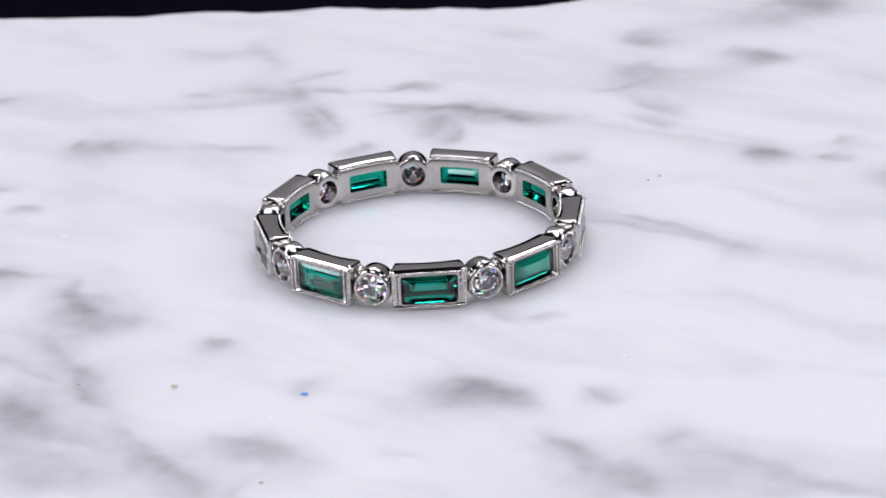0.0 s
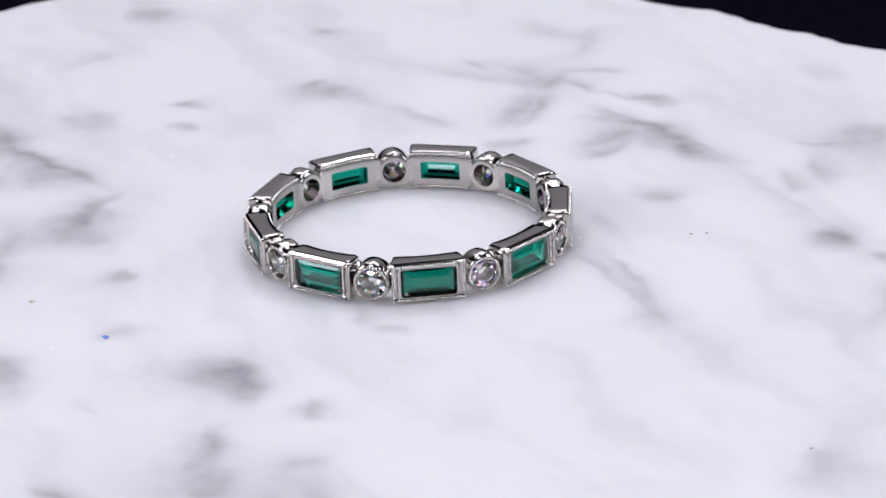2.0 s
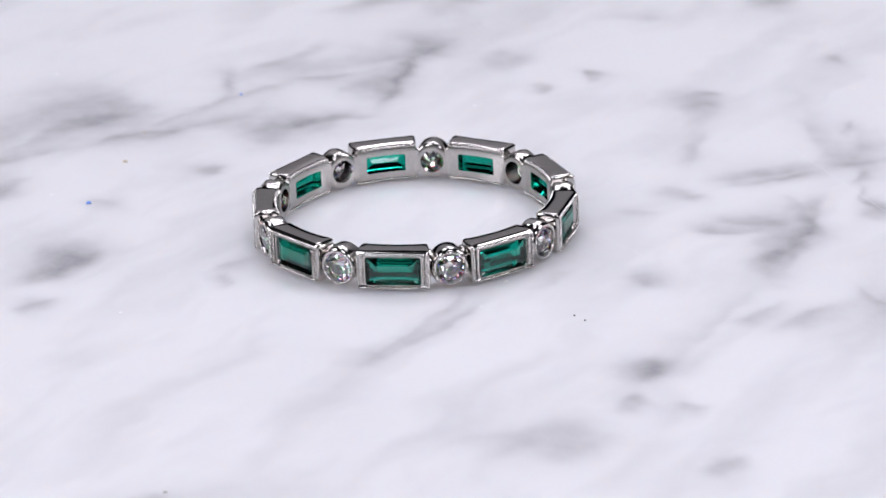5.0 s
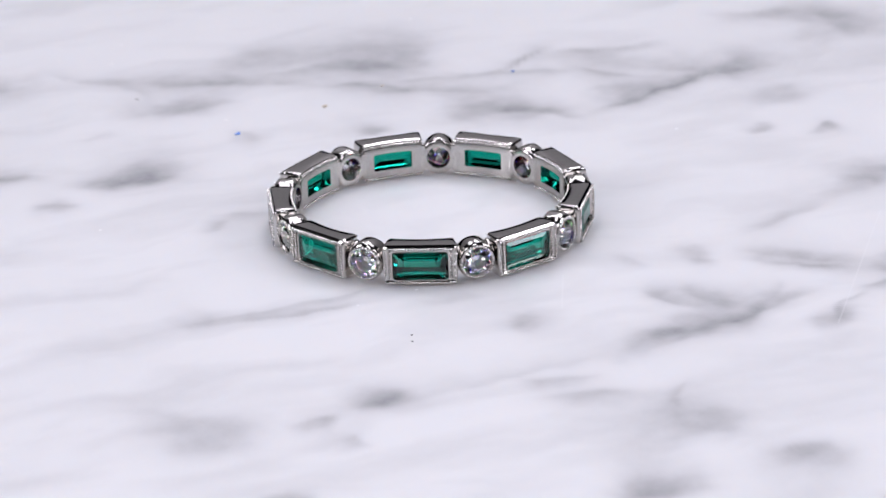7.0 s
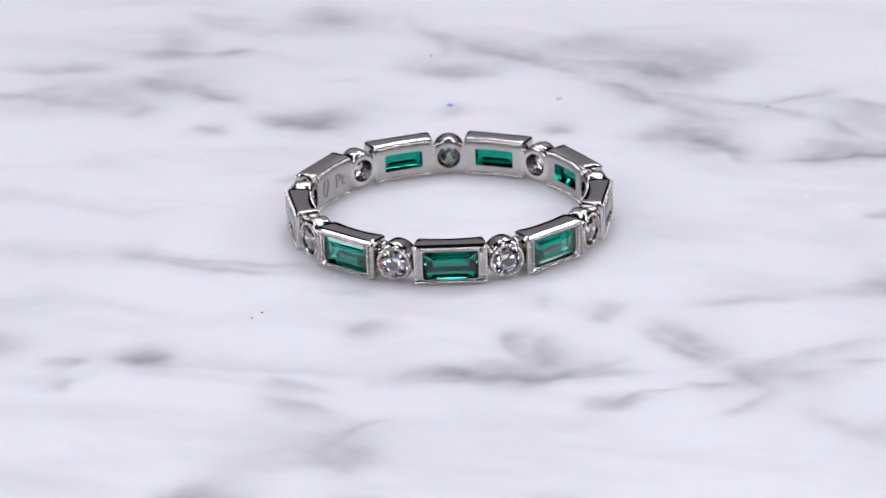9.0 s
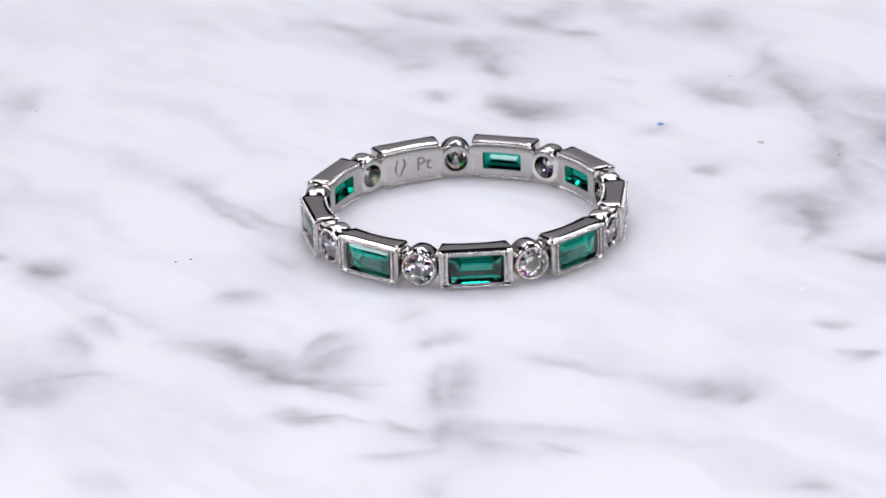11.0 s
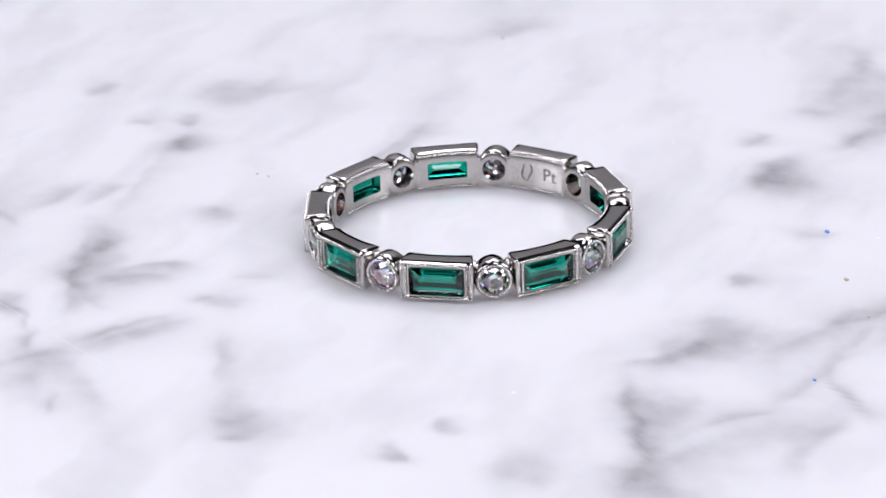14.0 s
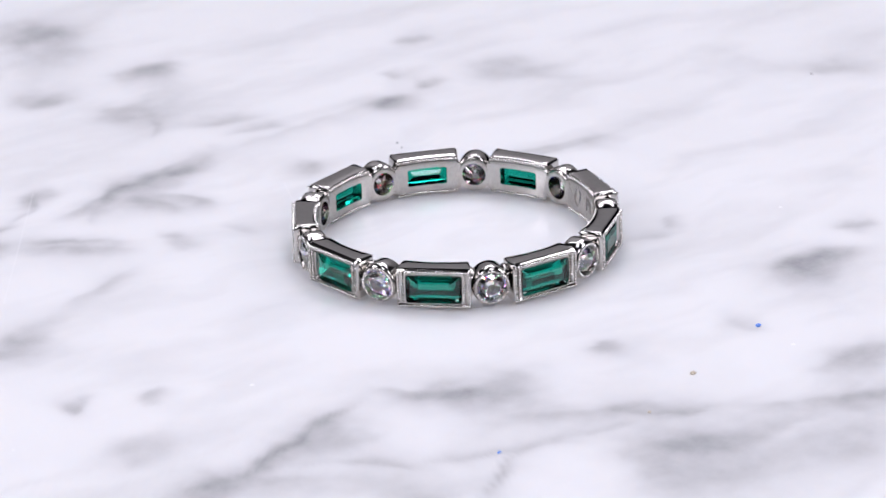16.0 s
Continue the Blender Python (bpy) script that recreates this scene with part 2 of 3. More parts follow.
veins.streak(-24.5, 16.1, 72, 1.4, 0.7, 0.35)
veins.streak(-28.8, -5.1, 172, 8.1, 0.6, 0.50)
veins.streak(-36.6, -3.5, 14, 4.8, 1.9, 0.35)
veins.streak(-33.0, -5.6, 98, 4.9, 1.2, 0.30)
veins.streak(-21.7, -7.9, 102, 3.8, 0.6, 0.40)
veins.streak(-32.3, -4.6, 178, 6.1, 1.0, 0.30)
veins.streak(-29.9, -9.5, 109, 5.3, 0.6, 0.30)
veins.streak(-26.4, -15.2, 121, 6.7, 0.8, 0.30)
veins.streak(-28.3, -16.8, 178, 6.5, 0.5, 0.30)
veins.streak(-18.5, -21.0, 111, 3.7, 0.9, 0.35)
veins.streak(-34.4, -3.1, 70, 3.5, 1.4, 0.30)
veins.streak(-9.9, 19.8, 108, 5.4, 1.2, 0.45)
veins.streak(-27.7, -5.8, 159, 5.2, 1.5, 0.40)
veins.streak(-33.5, -3.8, 147, 6.2, 0.8, 0.35)
veins.streak(-20.1, -17.6, 130, 7.0, 1.1, 0.25)
veins.streak(-22.2, -24.0, 131, 6.5, 2.1, 0.25)
veins.streak(-17.7, -28.4, 140, 8.0, 1.4, 0.25)
veins.streak(-0.9, 18.8, 109, 4.5, 1.7, 0.30)
veins.streak(24.8, 42.3, 19, 4.0, 2.7, 0.50)
veins.streak(5.7, 20.0, 158, 5.6, 1.1, 0.25)
veins.streak(-30.7, 26.1, 16, 2.0, 1.0, 0.50)
veins.streak(14.6, 15.9, 158, 9.0, 0.9, 0.20)
veins.streak(-17.1, 34.3, 171, 6.2, 1.8, 0.20)
veins.streak(-45.6, 22.5, 63, 3.0, 2.8, 0.45)
veins.streak(-14.6, 33.6, 98, 6.0, 1.4, 0.30)
veins.streak(-47.3, -2.3, 69, 6.1, 2.0, 0.45)
veins.streak(-46.6, -5.2, 103, 2.9, 2.3, 0.30)
veins.streak(-24.7, -25.6, 125, 7.1, 6.3, 0.40)
veins.streak(-20.2, -29.4, 134, 5.4, 2.9, 0.32)
veins.streak(-17.6, -32.4, 105, 4.4, 3.7, 0.24)
veins.streak(-14.1, -29.2, 118, 8.7, 1.4, 0.35)
veins.streak(-32.7, -10.4, 114, 9.3, 3.3, 0.24)
veins.streak(-44.0, -2.1, 128, 4.3, 3.9, 0.28)
veins.streak(-41.5, 11.7, 102, 4.2, 1.4, 0.25)
veins.streak(-33.2, -13.5, 147, 8.7, 1.3, 0.35)
veins.streak(-46.4, -8.4, 132, 5.2, 1.7, 0.35)
veins.streak(17.9, -38.7, 167, 5.9, 1.6, 0.55)
veins.streak(8.7, -40.2, 152, 10.7, 1.6, 0.30)
veins.streak(-8.6, -37.7, 91, 7.4, 0.9, 0.35)
veins.streak(-3.9, -43.7, 161, 7.0, 2.5, 0.35)
veins.streak(5.9, -46.7, 41, 2.9, 2.8, 0.40)
veins.streak(32.2, 16.3, 108, 1.9, 1.0, 0.22)
veins.streak(36.3, -12.6, 112, 6.1, 1.9, 0.39)
veins.streak(17.8, -32.9, 169, 4.5, 3.7, 0.14)
veins.streak(-34.7, -7.0, 39, 5.1, 1.6, 0.07)
veins.streak(9.7, -31.9, 119, 8.0, 1.5, 0.18)
veins.streak(13.4, 29.4, 137, 3.3, 1.7, 0.31)
veins.streak(3.3, 36.0, 158, 3.0, 1.5, 0.22)
veins.streak(-16.7, 25.8, 169, 1.8, 0.6, 0.17)
veins.streak(-10.6, 28.4, 28, 3.9, 0.9, 0.31)
veins.streak(-8.9, -28.4, 18, 3.4, 3.5, 0.16)
veins.streak(28.1, 5.4, 88, 6.8, 2.3, 0.16)
veins.streak(14.3, -28.8, 52, 3.0, 1.4, 0.10)
veins.streak(-28.1, 4.4, 125, 1.2, 0.8, 0.20)
veins.streak(-10.4, 25.5, 174, 4.7, 1.1, 0.35)
veins.streak(-3.7, 27.9, 20, 1.7, 0.8, 0.28)
veins.streak(-30.3, 8.7, 152, 1.2, 1.0, 0.38)
veins.streak(23.9, 12.1, 131, 1.2, 0.7, 0.40)
veins.streak(-29.0, -16.9, 149, 2.4, 0.5, 0.17)
veins.streak(10.4, -23.5, 134, 1.7, 0.8, 0.35)
veins.streak(20.1, 13.2, 150, 3.4, 1.2, 0.43)
veins.streak(3.6, -22.3, 143, 4.8, 2.6, 0.43)
veins.streak(-2.1, 22.6, 167, 5.6, 0.8, 0.46)
veins.streak(-13.7, 15.4, 159, 2.8, 1.4, 0.15)
veins.streak(3.2, 22.2, 150, 3.4, 1.2, 0.32)
veins.streak(-12.8, 25.2, 89, 3.1, 2.2, 0.19)
veins.streak(28.5, 8.1, 79, 5.5, 1.9, 0.22)
veins.streak(-2.0, 19.0, 74, 3.6, 1.0, 0.54)
veins.streak(-11.3, -15.9, 168, 2.6, 1.0, 0.13)
veins.streak(-7.1, 14.1, 55, 1.9, 2.1, 0.39)
veins.streak(12.7, 22.1, 137, 5.4, 1.7, 0.39)
veins.streak(7.5, 11.7, 152, 2.8, 1.3, 0.10)
veins.streak(7.2, -12.0, 15, 1.5, 0.8, 0.46)
veins.streak(6.5, 20.6, 149, 5.8, 0.8, 0.18)
veins.streak(7.0, 7.2, 165, 2.9, 0.9, 0.21)
veins.streak(-20.2, -32.4, 112, 4.6, 1.9, 0.18)
veins.streak(12.1, 36.3, 126, 3.4, 2.1, 0.27)
veins.streak(16.5, -30.1, 131, 6.5, 1.6, 0.22)
veins.streak(-38.5, -4.6, 27, 4.8, 3.3, 0.16)
veins.streak(-33.2, 2.9, 50, 3.5, 3.3, 0.31)
veins.streak(-26.7, -25.2, 119, 6.6, 4.8, 0.11)
veins.streak(20.5, 31.6, 134, 4.5, 2.1, 0.37)
veins.streak(22.7, -34.5, 3, 6.9, 1.8, 0.23)
veins.streak(-47.9, -2.1, 66, 7.6, 4.4, 0.24)
veins.streak(23.1, 41.4, 126, 4.4, 5.0, 0.51)
veins.streak(-3.1, -45.4, 149, 5.8, 3.7, 0.27)
veins.streak(9.7, -42.7, 76, 6.6, 2.5, 0.37)


def slab_rim(phi):
    """Distance from the axis to the broken rim, mm."""
    bend = 44.3 + max(0.0, 81.0 - phi) * 0.6 if phi > 33 else 90.0
    sides = ((91.0, bend), (160.0, 58.5), (184.0, 66.0), (270.0, 68.0), (0.0, 70.0), (45.0, 70.0), (228.0, 72.0), (315.0, 76.0))
    reach = [d / max(0.05, math.cos(radians(phi - n))) if math.cos(radians(phi - n)) > 0.05 else 1e3 for n, d in sides]
    chip = 1.3 * noise.noise((0.12 * phi, 3.1, 0)) + 0.5 * noise.noise((0.45 * phi, 7.7, 0))
    return min(reach) + chip


def marble_slab():
    rings, spokes, thick = 250, 600, 12.0
    phi = np.arange(spokes) * 360.0 / spokes
    rim = np.array([slab_rim(a if a < 180 else a - 360) if a < 350 else slab_rim(a - 360) * (360 - a) / 10 + slab_rim(a) * (a - 350) / 10 for a in phi])
    c, s = np.cos(np.radians(phi)), np.sin(np.radians(phi))
    levels = [(k / rings, 0.0) for k in range(1, rings - 6)]
    last = levels[-1][0]
    levels += [(last + (1 - last) * math.sin(radians(15 * k)), -0.9 * (1 - math.cos(radians(15 * k)))) for k in range(1, 7)]
    rows = [np.zeros((1, 3))]
    for f, z in levels:
        rows.append(np.c_[f * rim * c, f * rim * s, np.full(spokes, z)])
    rough = np.array([noise.noise((math.cos(radians(a)) * 9, math.sin(radians(a)) * 9, 1.5)) for a in phi])
    for z in (-2.5, -5.0, -8.0, -thick):
        wall = rim + 0.8 * rough * (1 if z > -thick else 0)
        rows.append(np.c_[wall * c, wall * s, np.full(spokes, z)])
    verts = np.concatenate(rows)
    n = len(rows) - 1
    faces = [(0, 1 + i, 1 + (i + 1) % spokes) for i in range(spokes)]
    for k in range(n - 1):
        a, b = 1 + k * spokes, 1 + (k + 1) * spokes
        faces += [(a + i, b + i, b + (i + 1) % spokes, a + (i + 1) % spokes) for i in range(spokes)]
    faces.append(tuple(range(1 + n * spokes - 1, (n - 1) * spokes, -1)))
    me = bpy.data.meshes.new("marble_slab")
    me.from_pydata((verts * MM).tolist(), [], faces)
    attr = me.attributes.new("vein", "FLOAT", "POINT")
    attr.data.foreach_set("value", veins.field(verts[:, 0], verts[:, 1]).astype(np.float32))
    me.materials.append(MARBLE)
    me.polygons.foreach_set("use_smooth", [True] * (len(faces) - 1) + [False])
    me.update()
    return tagged(new("marble_slab", me), "white polished marble slab with soft grey veins and broken edge", "marble slab")


slab = marble_slab()


def box(bm, x0, x1, y0, y1, z0, z1):
    v = [bm.verts.new((x, y, z)) for x in (x0, x1) for y in (y0, y1) for z in (z0, z1)]
    for q in ((0, 1, 3, 2), (4, 6, 7, 5), (0, 4, 5, 1), (2, 3, 7, 6), (0, 2, 6, 4), (1, 5, 7, 3)):
        bm.faces.new([v[i] for i in q])


def studio():
    # all but the table is unseen, added to shape what the metal reflects
    for name, mat, label, b in (
            ("table", VELVET, "black cloth covered table top under the slab", (-0.7, 0.7, -0.7, 0.6, -0.0324, -0.0124)),
            ("backdrop", VELVET, "unseen black cloth added to darken reflections in the front bezel tops", (-0.7, 0.7, 0.58, 0.6, -0.0324, 0.165)),
            ("wall_back", STUDIO, "unseen grey wall added above the black cloth as a reflector", (-0.72, 0.72, 0.6, 0.62, -0.0324, 0.9)),
            ("wall_left", DARKROOM, "unseen matt black side wall added for dark reflections", (-0.72, -0.7, -0.7, 0.6, -0.0324, 0.9)),
            ("wall_right", DARKROOM, "unseen matt black side wall added for dark reflections", (0.7, 0.72, -0.7, 0.6, -0.0324, 0.9)),
            ("wall_rear", DARKROOM, "unseen matt black wall added behind the camera for dark reflections", (-0.72, 0.72, -0.72, -0.7, -0.0324, 0.9)),
            ("ceiling", DARKROOM, "unseen matt black ceiling added for dark reflections", (-0.72, 0.72, -0.72, 0.62, 0.9, 0.92))):
        bm = bmesh.new()
        box(bm, *b)
        tagged(mesh_object(name, bm, mat), label, kind="structure")


studio()

# ---------------------------------------------------------------- ring
# A setting's own space: x along the band, y outward from the ring's centre, z up; mm from the ring's centre line.
R_IN, R_OUT, MID, HALF = 8.42, 9.74, 1.24, 1.18


def loop_points(half_x, half_z, steps_x=12, steps_z=4, corner=0.17):
    """A rectangle's outline with rounded corners, the same count of points for any size."""
    pts = []
    cx, cz = half_x - corner, half_z - corner
    for qx, qz, start in ((1, -1, -90), (1, 1, 0), (-1, 1, 90), (-1, -1, 180)):
        for k in range(4):
            a = radians(start + 30 * k)
            pts.append((qx * cx + corner * math.cos(a), qz * cz + corner * math.sin(a)))
        n = steps_z if qx * qz < 0 else steps_x
        ex, ez = (qx * half_x, -qz * cz) if qx * qz < 0 else (-qx * cx, qz * half_z)
        sx, sz = pts[-1]
        for k in range(1, n):
            pts.append((sx + (ex - sx) * k / n, sz + (ez - sz) * k / n))
    return pts


def skin(bm, loops, closed=True):
    rows = [[bm.verts.new((x * MM, y * MM, z * MM)) for x, y, z in loop] for loop in loops]
    n = len(rows[0])
    for a, b in zip(rows, rows[1:]):
        for i in range(n):
            bm.faces.new((a[i], a[(i + 1) % n], b[(i + 1) % n], b[i]))
    return rows


def inner_y(x):
    return math.sqrt(R_IN ** 2 - x * x)


def baguette_setting(closed):
    """Frame of a rectangular bezel: rounded outer edge, tapered seat, back on the band's inner curve."""
    bm = bmesh.new()
    def at(hx, hz, y):
        return [(x, y, z + MID) for x, z in loop_points(hx, hz, 12, 4)]
    def top_edge(hx, top, low, y):
        return [(x, y, MID + (z * top if z > 0 else z * low)) for x, z in loop_points(hx, 1.0)]
    def back(hx, top, low, lift=0.0):
        return [(x, inner_y(x) + lift, MID + (z * top if z > 0 else z * low)) for x, z in loop_points(hx, 1.0)]
    def between(hx, top, low, share_out):
        return [(x, inner_y(x) * (1 - share_out) + (R_OUT - 0.25) * share_out, MID + (z * top if z > 0 else z * low)) for x, z in loop_points(hx, 1.0)]
    loops = [back(1.25, 0.56, 0.56), back(1.84, HALF - 0.26, HALF - 0.26), back(1.90, HALF - 0.18, HALF - 0.18, 0.02),
             back(1.94, HALF - 0.10, HALF - 0.12, 0.06), back(1.96, HALF + 0.03, HALF - 0.08, 0.11), back(1.97, HALF + 0.08, HALF - 0.06, 0.20),
             between(2.06, HALF + 0.10, HALF - 0.03, 0.45), between(2.15, HALF + 0.122, HALF - 0.01, 0.85), top_edge(2.18, HALF + 0.10, HALF - 0.02, R_OUT - 0.17),
             top_edge(2.175, HALF + 0.03, HALF - 0.07, R_OUT - 0.10), top_edge(2.145, HALF - 0.09, HALF - 0.13, R_OUT - 0.03), at(2.10, HALF - 0.19, R_OUT),
             at(1.93, 0.93, R_OUT - 0.07), at(1.66, 0.88, R_OUT - 0.07), at(1.63, 0.86, R_OUT), at(1.58, 0.83, R_OUT - 0.10), at(1.50, 0.74, R_OUT - 0.45)]
    if closed:
        loops = [[(x, inner_y(x), MID) for x, z in loop_points(1.25, 0.56)]] + loops
    rows = skin(bm, loops)
    n = len(rows[0])
    if not closed:
        for i in range(n):
            bm.faces.new((rows[-1][i], rows[-1][(i + 1) % n], rows[0][(i + 1) % n], rows[0][i]))
    else:
        bmesh.ops.remove_doubles(bm, verts=rows[0], dist=1e-7)
        bm.faces.new(rows[-1])
    return bm


BEAD = []


def bead_shape():
    if not BEAD:
        bm = bmesh.new()
        bmesh.ops.create_icosphere(bm, subdivisions=1, radius=1.0)
        BEAD.append(([tuple(v.co) for v in bm.verts], [tuple(v.index for v in f.verts) for f in bm.faces]))
        bm.free()
    return BEAD[0]


def beads(name, places, radius, parent):
    vs, fs = bead_shape()
    verts, faces = [], []
    for x, y, z, *size in places:
        o = len(verts)
        r = (size[0] if size else radius) * (1 + 0.12 * math.sin(7.3 * x + 11.1 * z + 5 * y))
        verts += [((x + r * a) * MM, (y + r * b) * MM, (z + r * c) * MM) for a, b, c in vs]
        faces += [tuple(o + i for i in f) for f in fs]
    me = bpy.data.meshes.new(name)
    me.from_pydata(verts, [], faces)
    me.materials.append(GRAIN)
    me.polygons.foreach_set("use_smooth", [True] * len(faces))
    ob = share(name, me, parent, "row of tiny platinum milgrain beads")
    return ob


def rect_beads():
    """Rows of grains: along the outer and inner rims, above and below, and doubled down both ends."""
    out = []
    step = 0.17
    nx, nz = int(3.9 / step), int(1.9 / step)
    for sz in (-1, 1):
        for k in range(nx + 1):
            out.append((-2.04 + 4.08 * k / nx, R_OUT + 0.005, MID + sz * (HALF - 0.14), 0.105))
            x = -1.84 + 3.68 * k / nx
            out.append((x, inner_y(x) + 0.03, MID + sz * (HALF - 0.11), 0.10))
    for sx in (-1, 1):
        for k in range(1, nz):
            z = MID - 0.97 + 1.94 * k / nz
            out.append((sx * 2.05, R_OUT + 0.01, z, 0.092))
            out.append((sx * 1.80, R_OUT - 0.01, z, 0.095))
    return out


def round_beads():
    n = 32
    return [(0.975 * math.cos(2 * math.pi * k / n), R_OUT + 0.02, MID + 0.975 * math.sin(2 * math.pi * k / n)) for k in range(n)]


def circle(r, y, n=32, arc=False, lift=0.0):
    out = []
    for k in range(n):
        x, z = r * math.cos(2 * math.pi * k / n), r * math.sin(2 * math.pi * k / n)
        z *= 1 + lift * max(0.0, z / r)
        out.append((x, (inner_y(x) + y) if arc else y, z + MID))
    return out


def round_setting():
    bm = bmesh.new()
    loops = [circle(0.74, 0, arc=True), circle(1.0, 0, arc=True), circle(1.08, 0.04, arc=True, lift=0.04), circle(1.12, 0.12, arc=True, lift=0.08), circle(1.135, 0.25, arc=True, lift=0.11),
             circle(1.14, R_OUT - 0.40, lift=0.12), circle(1.13, R_OUT - 0.16, lift=0.10), circle(1.09, R_OUT - 0.05, lift=0.04), circle(1.04, R_OUT), circle(0.90, R_OUT),
             circle(0.86, R_OUT - 0.1), circle(0.80, R_OUT - 0.4)]
    rows = skin(bm, loops)
    n = 32
    for i in range(n):
        bm.faces.new((rows[-1][i], rows[-1][(i + 1) % n], rows[0][(i + 1) % n], rows[0][i]))
    return bm


def link_piece():
    """Short bar between two settings, its back flush with the band's inner curve."""
    bm = bmesh.new()
    half, w = 0.90, 0.24
    loops = []
    for y0, y1, hz in ((0.0, None, half - 0.10), (0.05, None, half - 0.02), (0.14, None, half), (0.52, None, half - 0.12), (0.80, None, half - 0.35), (0.95, None, half - 0.6)):
        loops.append([(x, inner_y(x) + y0, z + MID) for x, z in loop_points(w, hz, 4, 2, 0.1)])
    rows = skin(bm, loops)
    bm.faces.new(rows[0])
    bm.faces.new(rows[-1])
    return bm


def emerald_cut():
    bm = bmesh.new()
    def rect(hx, hz, y):
        return [(x, y, z + MID) for x, z in ((-hx, -hz), (hx, -hz), (hx, hz), (-hx, hz))]
    rows = skin(bm, [rect(0.98, 0.34, R_OUT + 0.0), rect(1.30, 0.57, R_OUT - 0.08), rect(1.585, 0.82, R_OUT - 0.21),
                     rect(1.585, 0.82, R_OUT - 0.25), rect(1.30, 0.56, R_OUT - 0.62), rect(0.98, 0.26, R_OUT - 0.92), rect(0.80, 0.03, R_OUT - 1.05)])
    bm.faces.new(rows[0])
    bm.faces.new(rows[-1])
    return bm


def brilliant_cut():
    """Round brilliant: table, star, kite and girdle facets, pavilion mains."""
    bm = bmesh.new()
    def vert(r, a, y):
        return bm.verts.new((r * math.cos(radians(a)) * MM, y * MM, (MID + r * math.sin(radians(a))) * MM))
    top = R_OUT + 0.03
    table = [vert(0.48, 45 * k, top) for k in range(8)]
    kite = [vert(0.68, 45 * k + 22.5, top - 0.10) for k in range(8)]
    upper = [vert(0.865, 22.5 * k, top - 0.25) for k in range(16)]
    lower = [vert(0.865, 22.5 * k, top - 0.29) for k in range(16)]
    pav = [vert(0.22, 45 * k, top - 0.85) for k in range(8)]
    tip = vert(0, 0, top - 1.02)
    bm.faces.new(table)
    for k in range(8):
        j = (k + 1) % 8
        g0, g1, g2 = 2 * k, (2 * k + 1) % 16, (2 * k + 2) % 16
        bm.faces.new((table[k], kite[k], table[j]))
        bm.faces.new((table[k], upper[g0], kite[k]))
        bm.faces.new((kite[k], upper[g0], upper[g1]))
        bm.faces.new((kite[k], upper[g1], upper[g2]))
        bm.faces.new((kite[k], upper[g2], table[j]))
        bm.faces.new((lower[g0], lower[g1], pav[k]))
        bm.faces.new((pav[k], lower[g1], pav[j]))
        bm.faces.new((lower[g1], lower[g2], pav[j]))
        bm.faces.new((pav[k], pav[j], tip))
    for k in range(16):
        bm.faces.new((upper[k], upper[(k + 1) % 16], lower[(k + 1) % 16], lower[k]))
    return bm


def letters(text, size, mat, parent, m, label):
    curve = bpy.data.curves.new("letters", "FONT")
    curve.body, curve.size, curve.extrude = text, size, 0.03 * MM
    curve.align_x = curve.align_y = "CENTER"
    holder = bpy.data.objects.new("letters", curve)
    scene.collection.objects.link(holder)
    me = bpy.data.meshes.new_from_object(holder.evaluated_get(bpy.context.evaluated_depsgraph_get()))
    bpy.data.objects.remove(holder)
    me.materials.clear()
    me.materials.append(mat)
    ob = share("stamp", me, parent, label)
    ob.matrix_basis = m
    return ob


def mark_stroke(dx, bow, lean):
    """An engraved stroke, curved, on the band's inner wall; groove shade as dark colour."""
    bm = bmesh.new()
    rows = []
    for k in range(11):
        u = k / 5 - 1
        x, z, w = dx + bow * (u * u - 0.5) + lean * u + 0.06 * math.sin(3 * u), MID + 0.56 * u, 0.065 * (1.15 - 0.6 * abs(u))
        rows.append([bm.verts.new((q * MM, (inner_y(q) + y) * MM, z * MM)) for q, y in ((x - w, -0.022), (x + w, -0.022), (x + w, 0.03), (x - w, 0.03))])
    for a, b in zip(rows, rows[1:]):
        for i in range(4):
            bm.faces.new((a[i], a[(i + 1) % 4], b[(i + 1) % 4], b[i]))
    bm.faces.new(rows[0])
    bm.faces.new(rows[-1])
    return bm


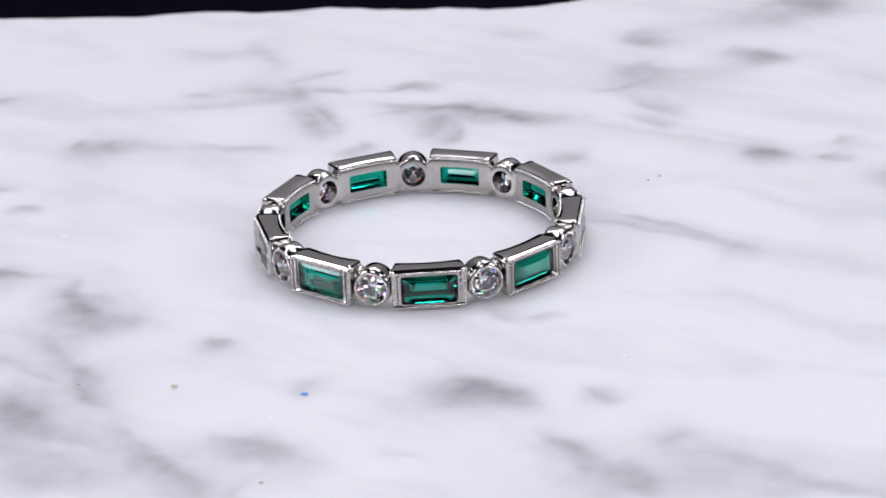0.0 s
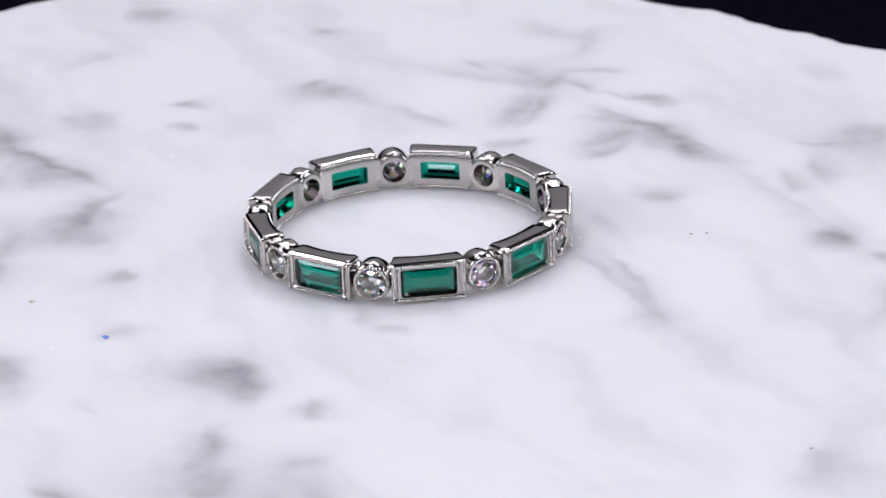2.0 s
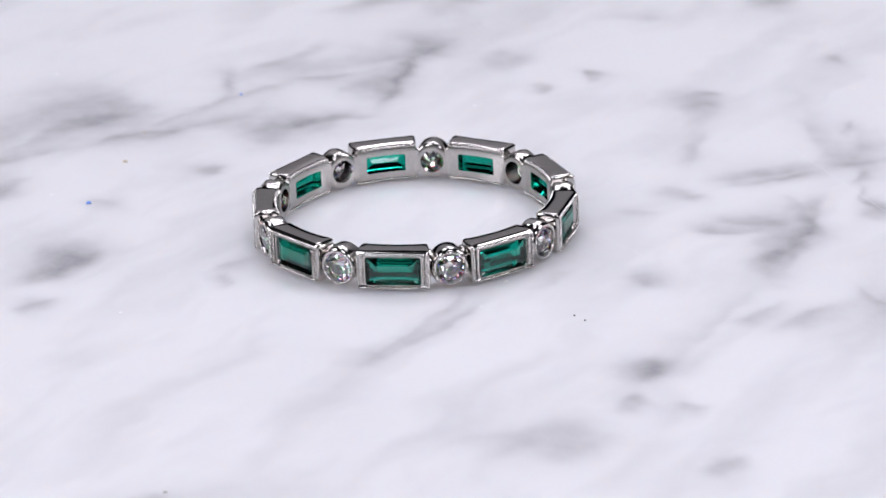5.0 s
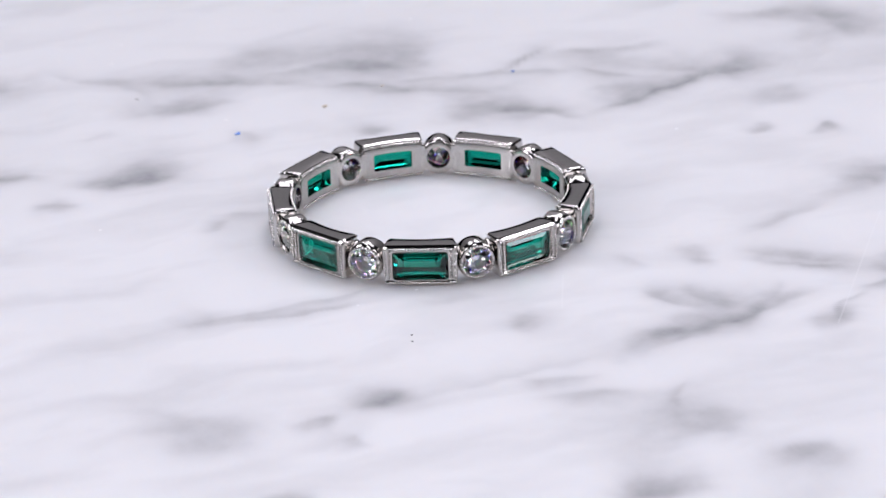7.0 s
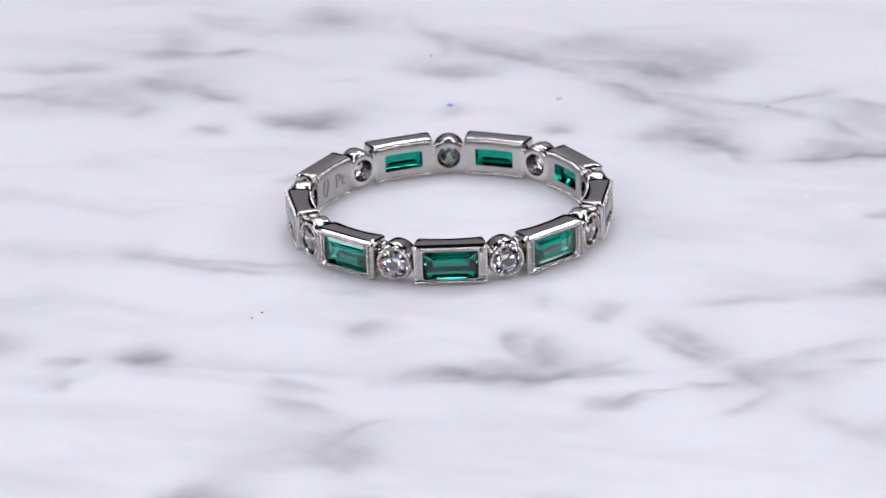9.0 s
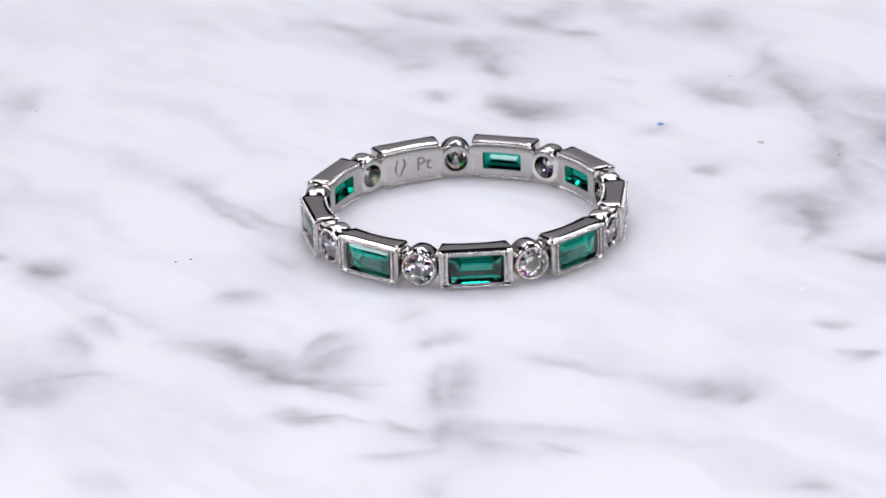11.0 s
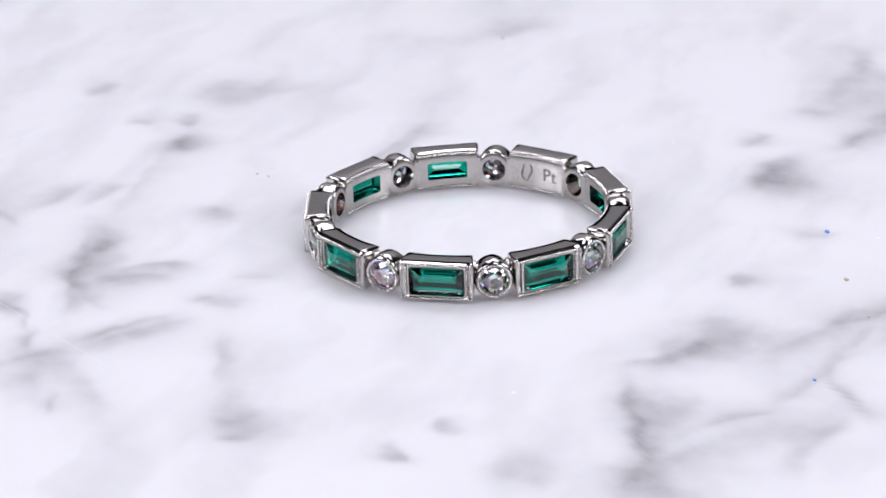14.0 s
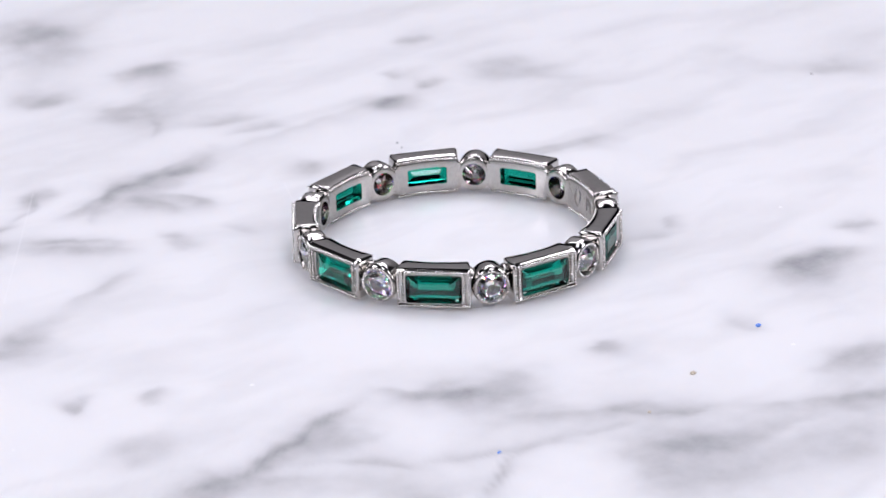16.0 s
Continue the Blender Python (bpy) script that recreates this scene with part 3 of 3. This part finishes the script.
def eternity_ring():
    ring = tagged(new("eternity_ring"), "platinum eternity ring with rectangular emeralds and round diamonds on marble", "ring")
    kept = {}
    for k in range(9):
        turn_round = pose(0, 0, 0, 0, 0, RING_PHASE + 40 * k - 90)
        turn_long = pose(0, 0, 0, 0, 0, RING_PHASE + 40 * k + 20 - 90)
        closed = k == 7
        if k == 0:
            s = satin_inside(part("round_bezel", round_setting(), PLATINUM, ring, smooth=True))
            d = part("diamond", brilliant_cut(), DIAMOND, s, "clear round brilliant diamond")
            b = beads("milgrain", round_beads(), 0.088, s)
            kept.update(r=s.data, d=d.data, rb=b.data)
        else:
            s = share("round_bezel", kept["r"], ring)
            share("diamond", kept["d"], s, "clear round brilliant diamond")
            share("milgrain", kept["rb"], s)
        s.matrix_basis = turn_round
        if k == 0 or closed:
            s = satin_inside(part("emerald_bezel", baguette_setting(closed), PLATINUM, ring, smooth=True))
            if k == 0:
                kept["l"] = s.data
                e = part("emerald", emerald_cut(), EMERALD, s, "deep green step-cut baguette emerald")
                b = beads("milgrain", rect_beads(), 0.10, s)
                kept.update(e=e.data, lb=b.data)
            else:
                s["label"] = "platinum bezel with closed stamped back"
                share("emerald", kept["e"], s, "deep green step-cut baguette emerald")
                share("milgrain", kept["lb"], s)
                a = math.asin(0.86 / R_IN)
                letters("Pt", 1.22 * MM, STAMP, s, pose(0.86 * MM, (R_IN * math.cos(a) - 0.002) * MM, (MID + 0.0) * MM, 90, 0, -math.degrees(a)), "stamped letters Pt")
                for dx, bow, lean in ((-0.98, 0.20, -0.05), (-0.56, -0.16, 0.10)):
                    part("stamp", mark_stroke(dx, bow, lean), STAMP, s, "stamped maker's mark")
        else:
            s = share("emerald_bezel", kept["l"], ring)
            share("emerald", kept["e"], s, "deep green step-cut baguette emerald")
            share("milgrain", kept["lb"], s)
        s.matrix_basis = turn_long
        for side in (-1, 1):
            if "link" not in kept:
                b = satin_inside(part("link", link_piece(), PLATINUM, ring, smooth=True))
                kept["link"] = b.data
            else:
                b = share("link", kept["link"], ring)
            b.matrix_basis = pose(0, 0, 0, 0, 0, RING_PHASE + 40 * k + side * 7.3 - 90)
    return ring


ring = eternity_ring()

# ---------------------------------------------------------------- specks on the slab


def speck(name, size, flat, mat, label, category):
    bm = bmesh.new()
    bmesh.ops.create_icosphere(bm, subdivisions=2, radius=size * MM)
    for v in bm.verts:
        k = 1 + 0.45 * noise.noise(v.co / (size * MM) * 1.7 + Vector((size, 0, 0)))
        v.co = Vector((v.co.x * k * 1.5, v.co.y * k, v.co.z * k * flat))
    low = min(v.co.z for v in bm.verts)
    for v in bm.verts:
        v.co.z -= low
    return tagged(mesh_object(name, bm, mat, True), label, category)


BLUE = plain("blue_fibre", (0.12, 0.30, 0.90), 0.6, 0.0, 3000.0, 0.3)
TAN = plain("tan_crumb", (0.60, 0.52, 0.40), 0.8, 0.0, 3000.0, 0.4)
DARK = plain("dark_grit", (0.22, 0.22, 0.23), 0.8, 0.0, 3000.0, 0.4)
SPECKS = [
    (speck("lint_speck", 0.15, 0.4, BLUE, "tiny bright blue lint speck on the marble", "lint"), -6.24, -22.56),
    (speck("lint_speck", 0.10, 0.4, BLUE, "tiny bright blue lint speck on the marble", "lint"), -26.24, -15.20),
    (speck("grit", 0.06, 0.6, DARK, "tiny dark grit grain on the marble", "grit"), 12.68, 8.44),
    (speck("grit", 0.06, 0.6, DARK, "tiny dark grit grain on the marble", "grit"), 13.39, 9.07),
    (speck("crumb", 0.09, 0.4, TAN, "tiny tan crumb on the marble", "crumb"), -18.94, -20.82),
    (speck("crumb", 0.15, 0.4, TAN, "tiny tan crumb on the marble", "crumb"), -13.53, -21.32),
]


def motions():
    def rows(x, y):
        return [(t, pose(0, 0, 0, 0, 0, a) @ TILT @ pose(x * MM, y * MM, 0)) for t, a in enumerate(ANGLES)]
    walk(slab, rows(0, 0))
    walk(ring, rows(*RING_AT))
    for ob, x, y in SPECKS:
        walk(ob, rows(x, y))


motions()
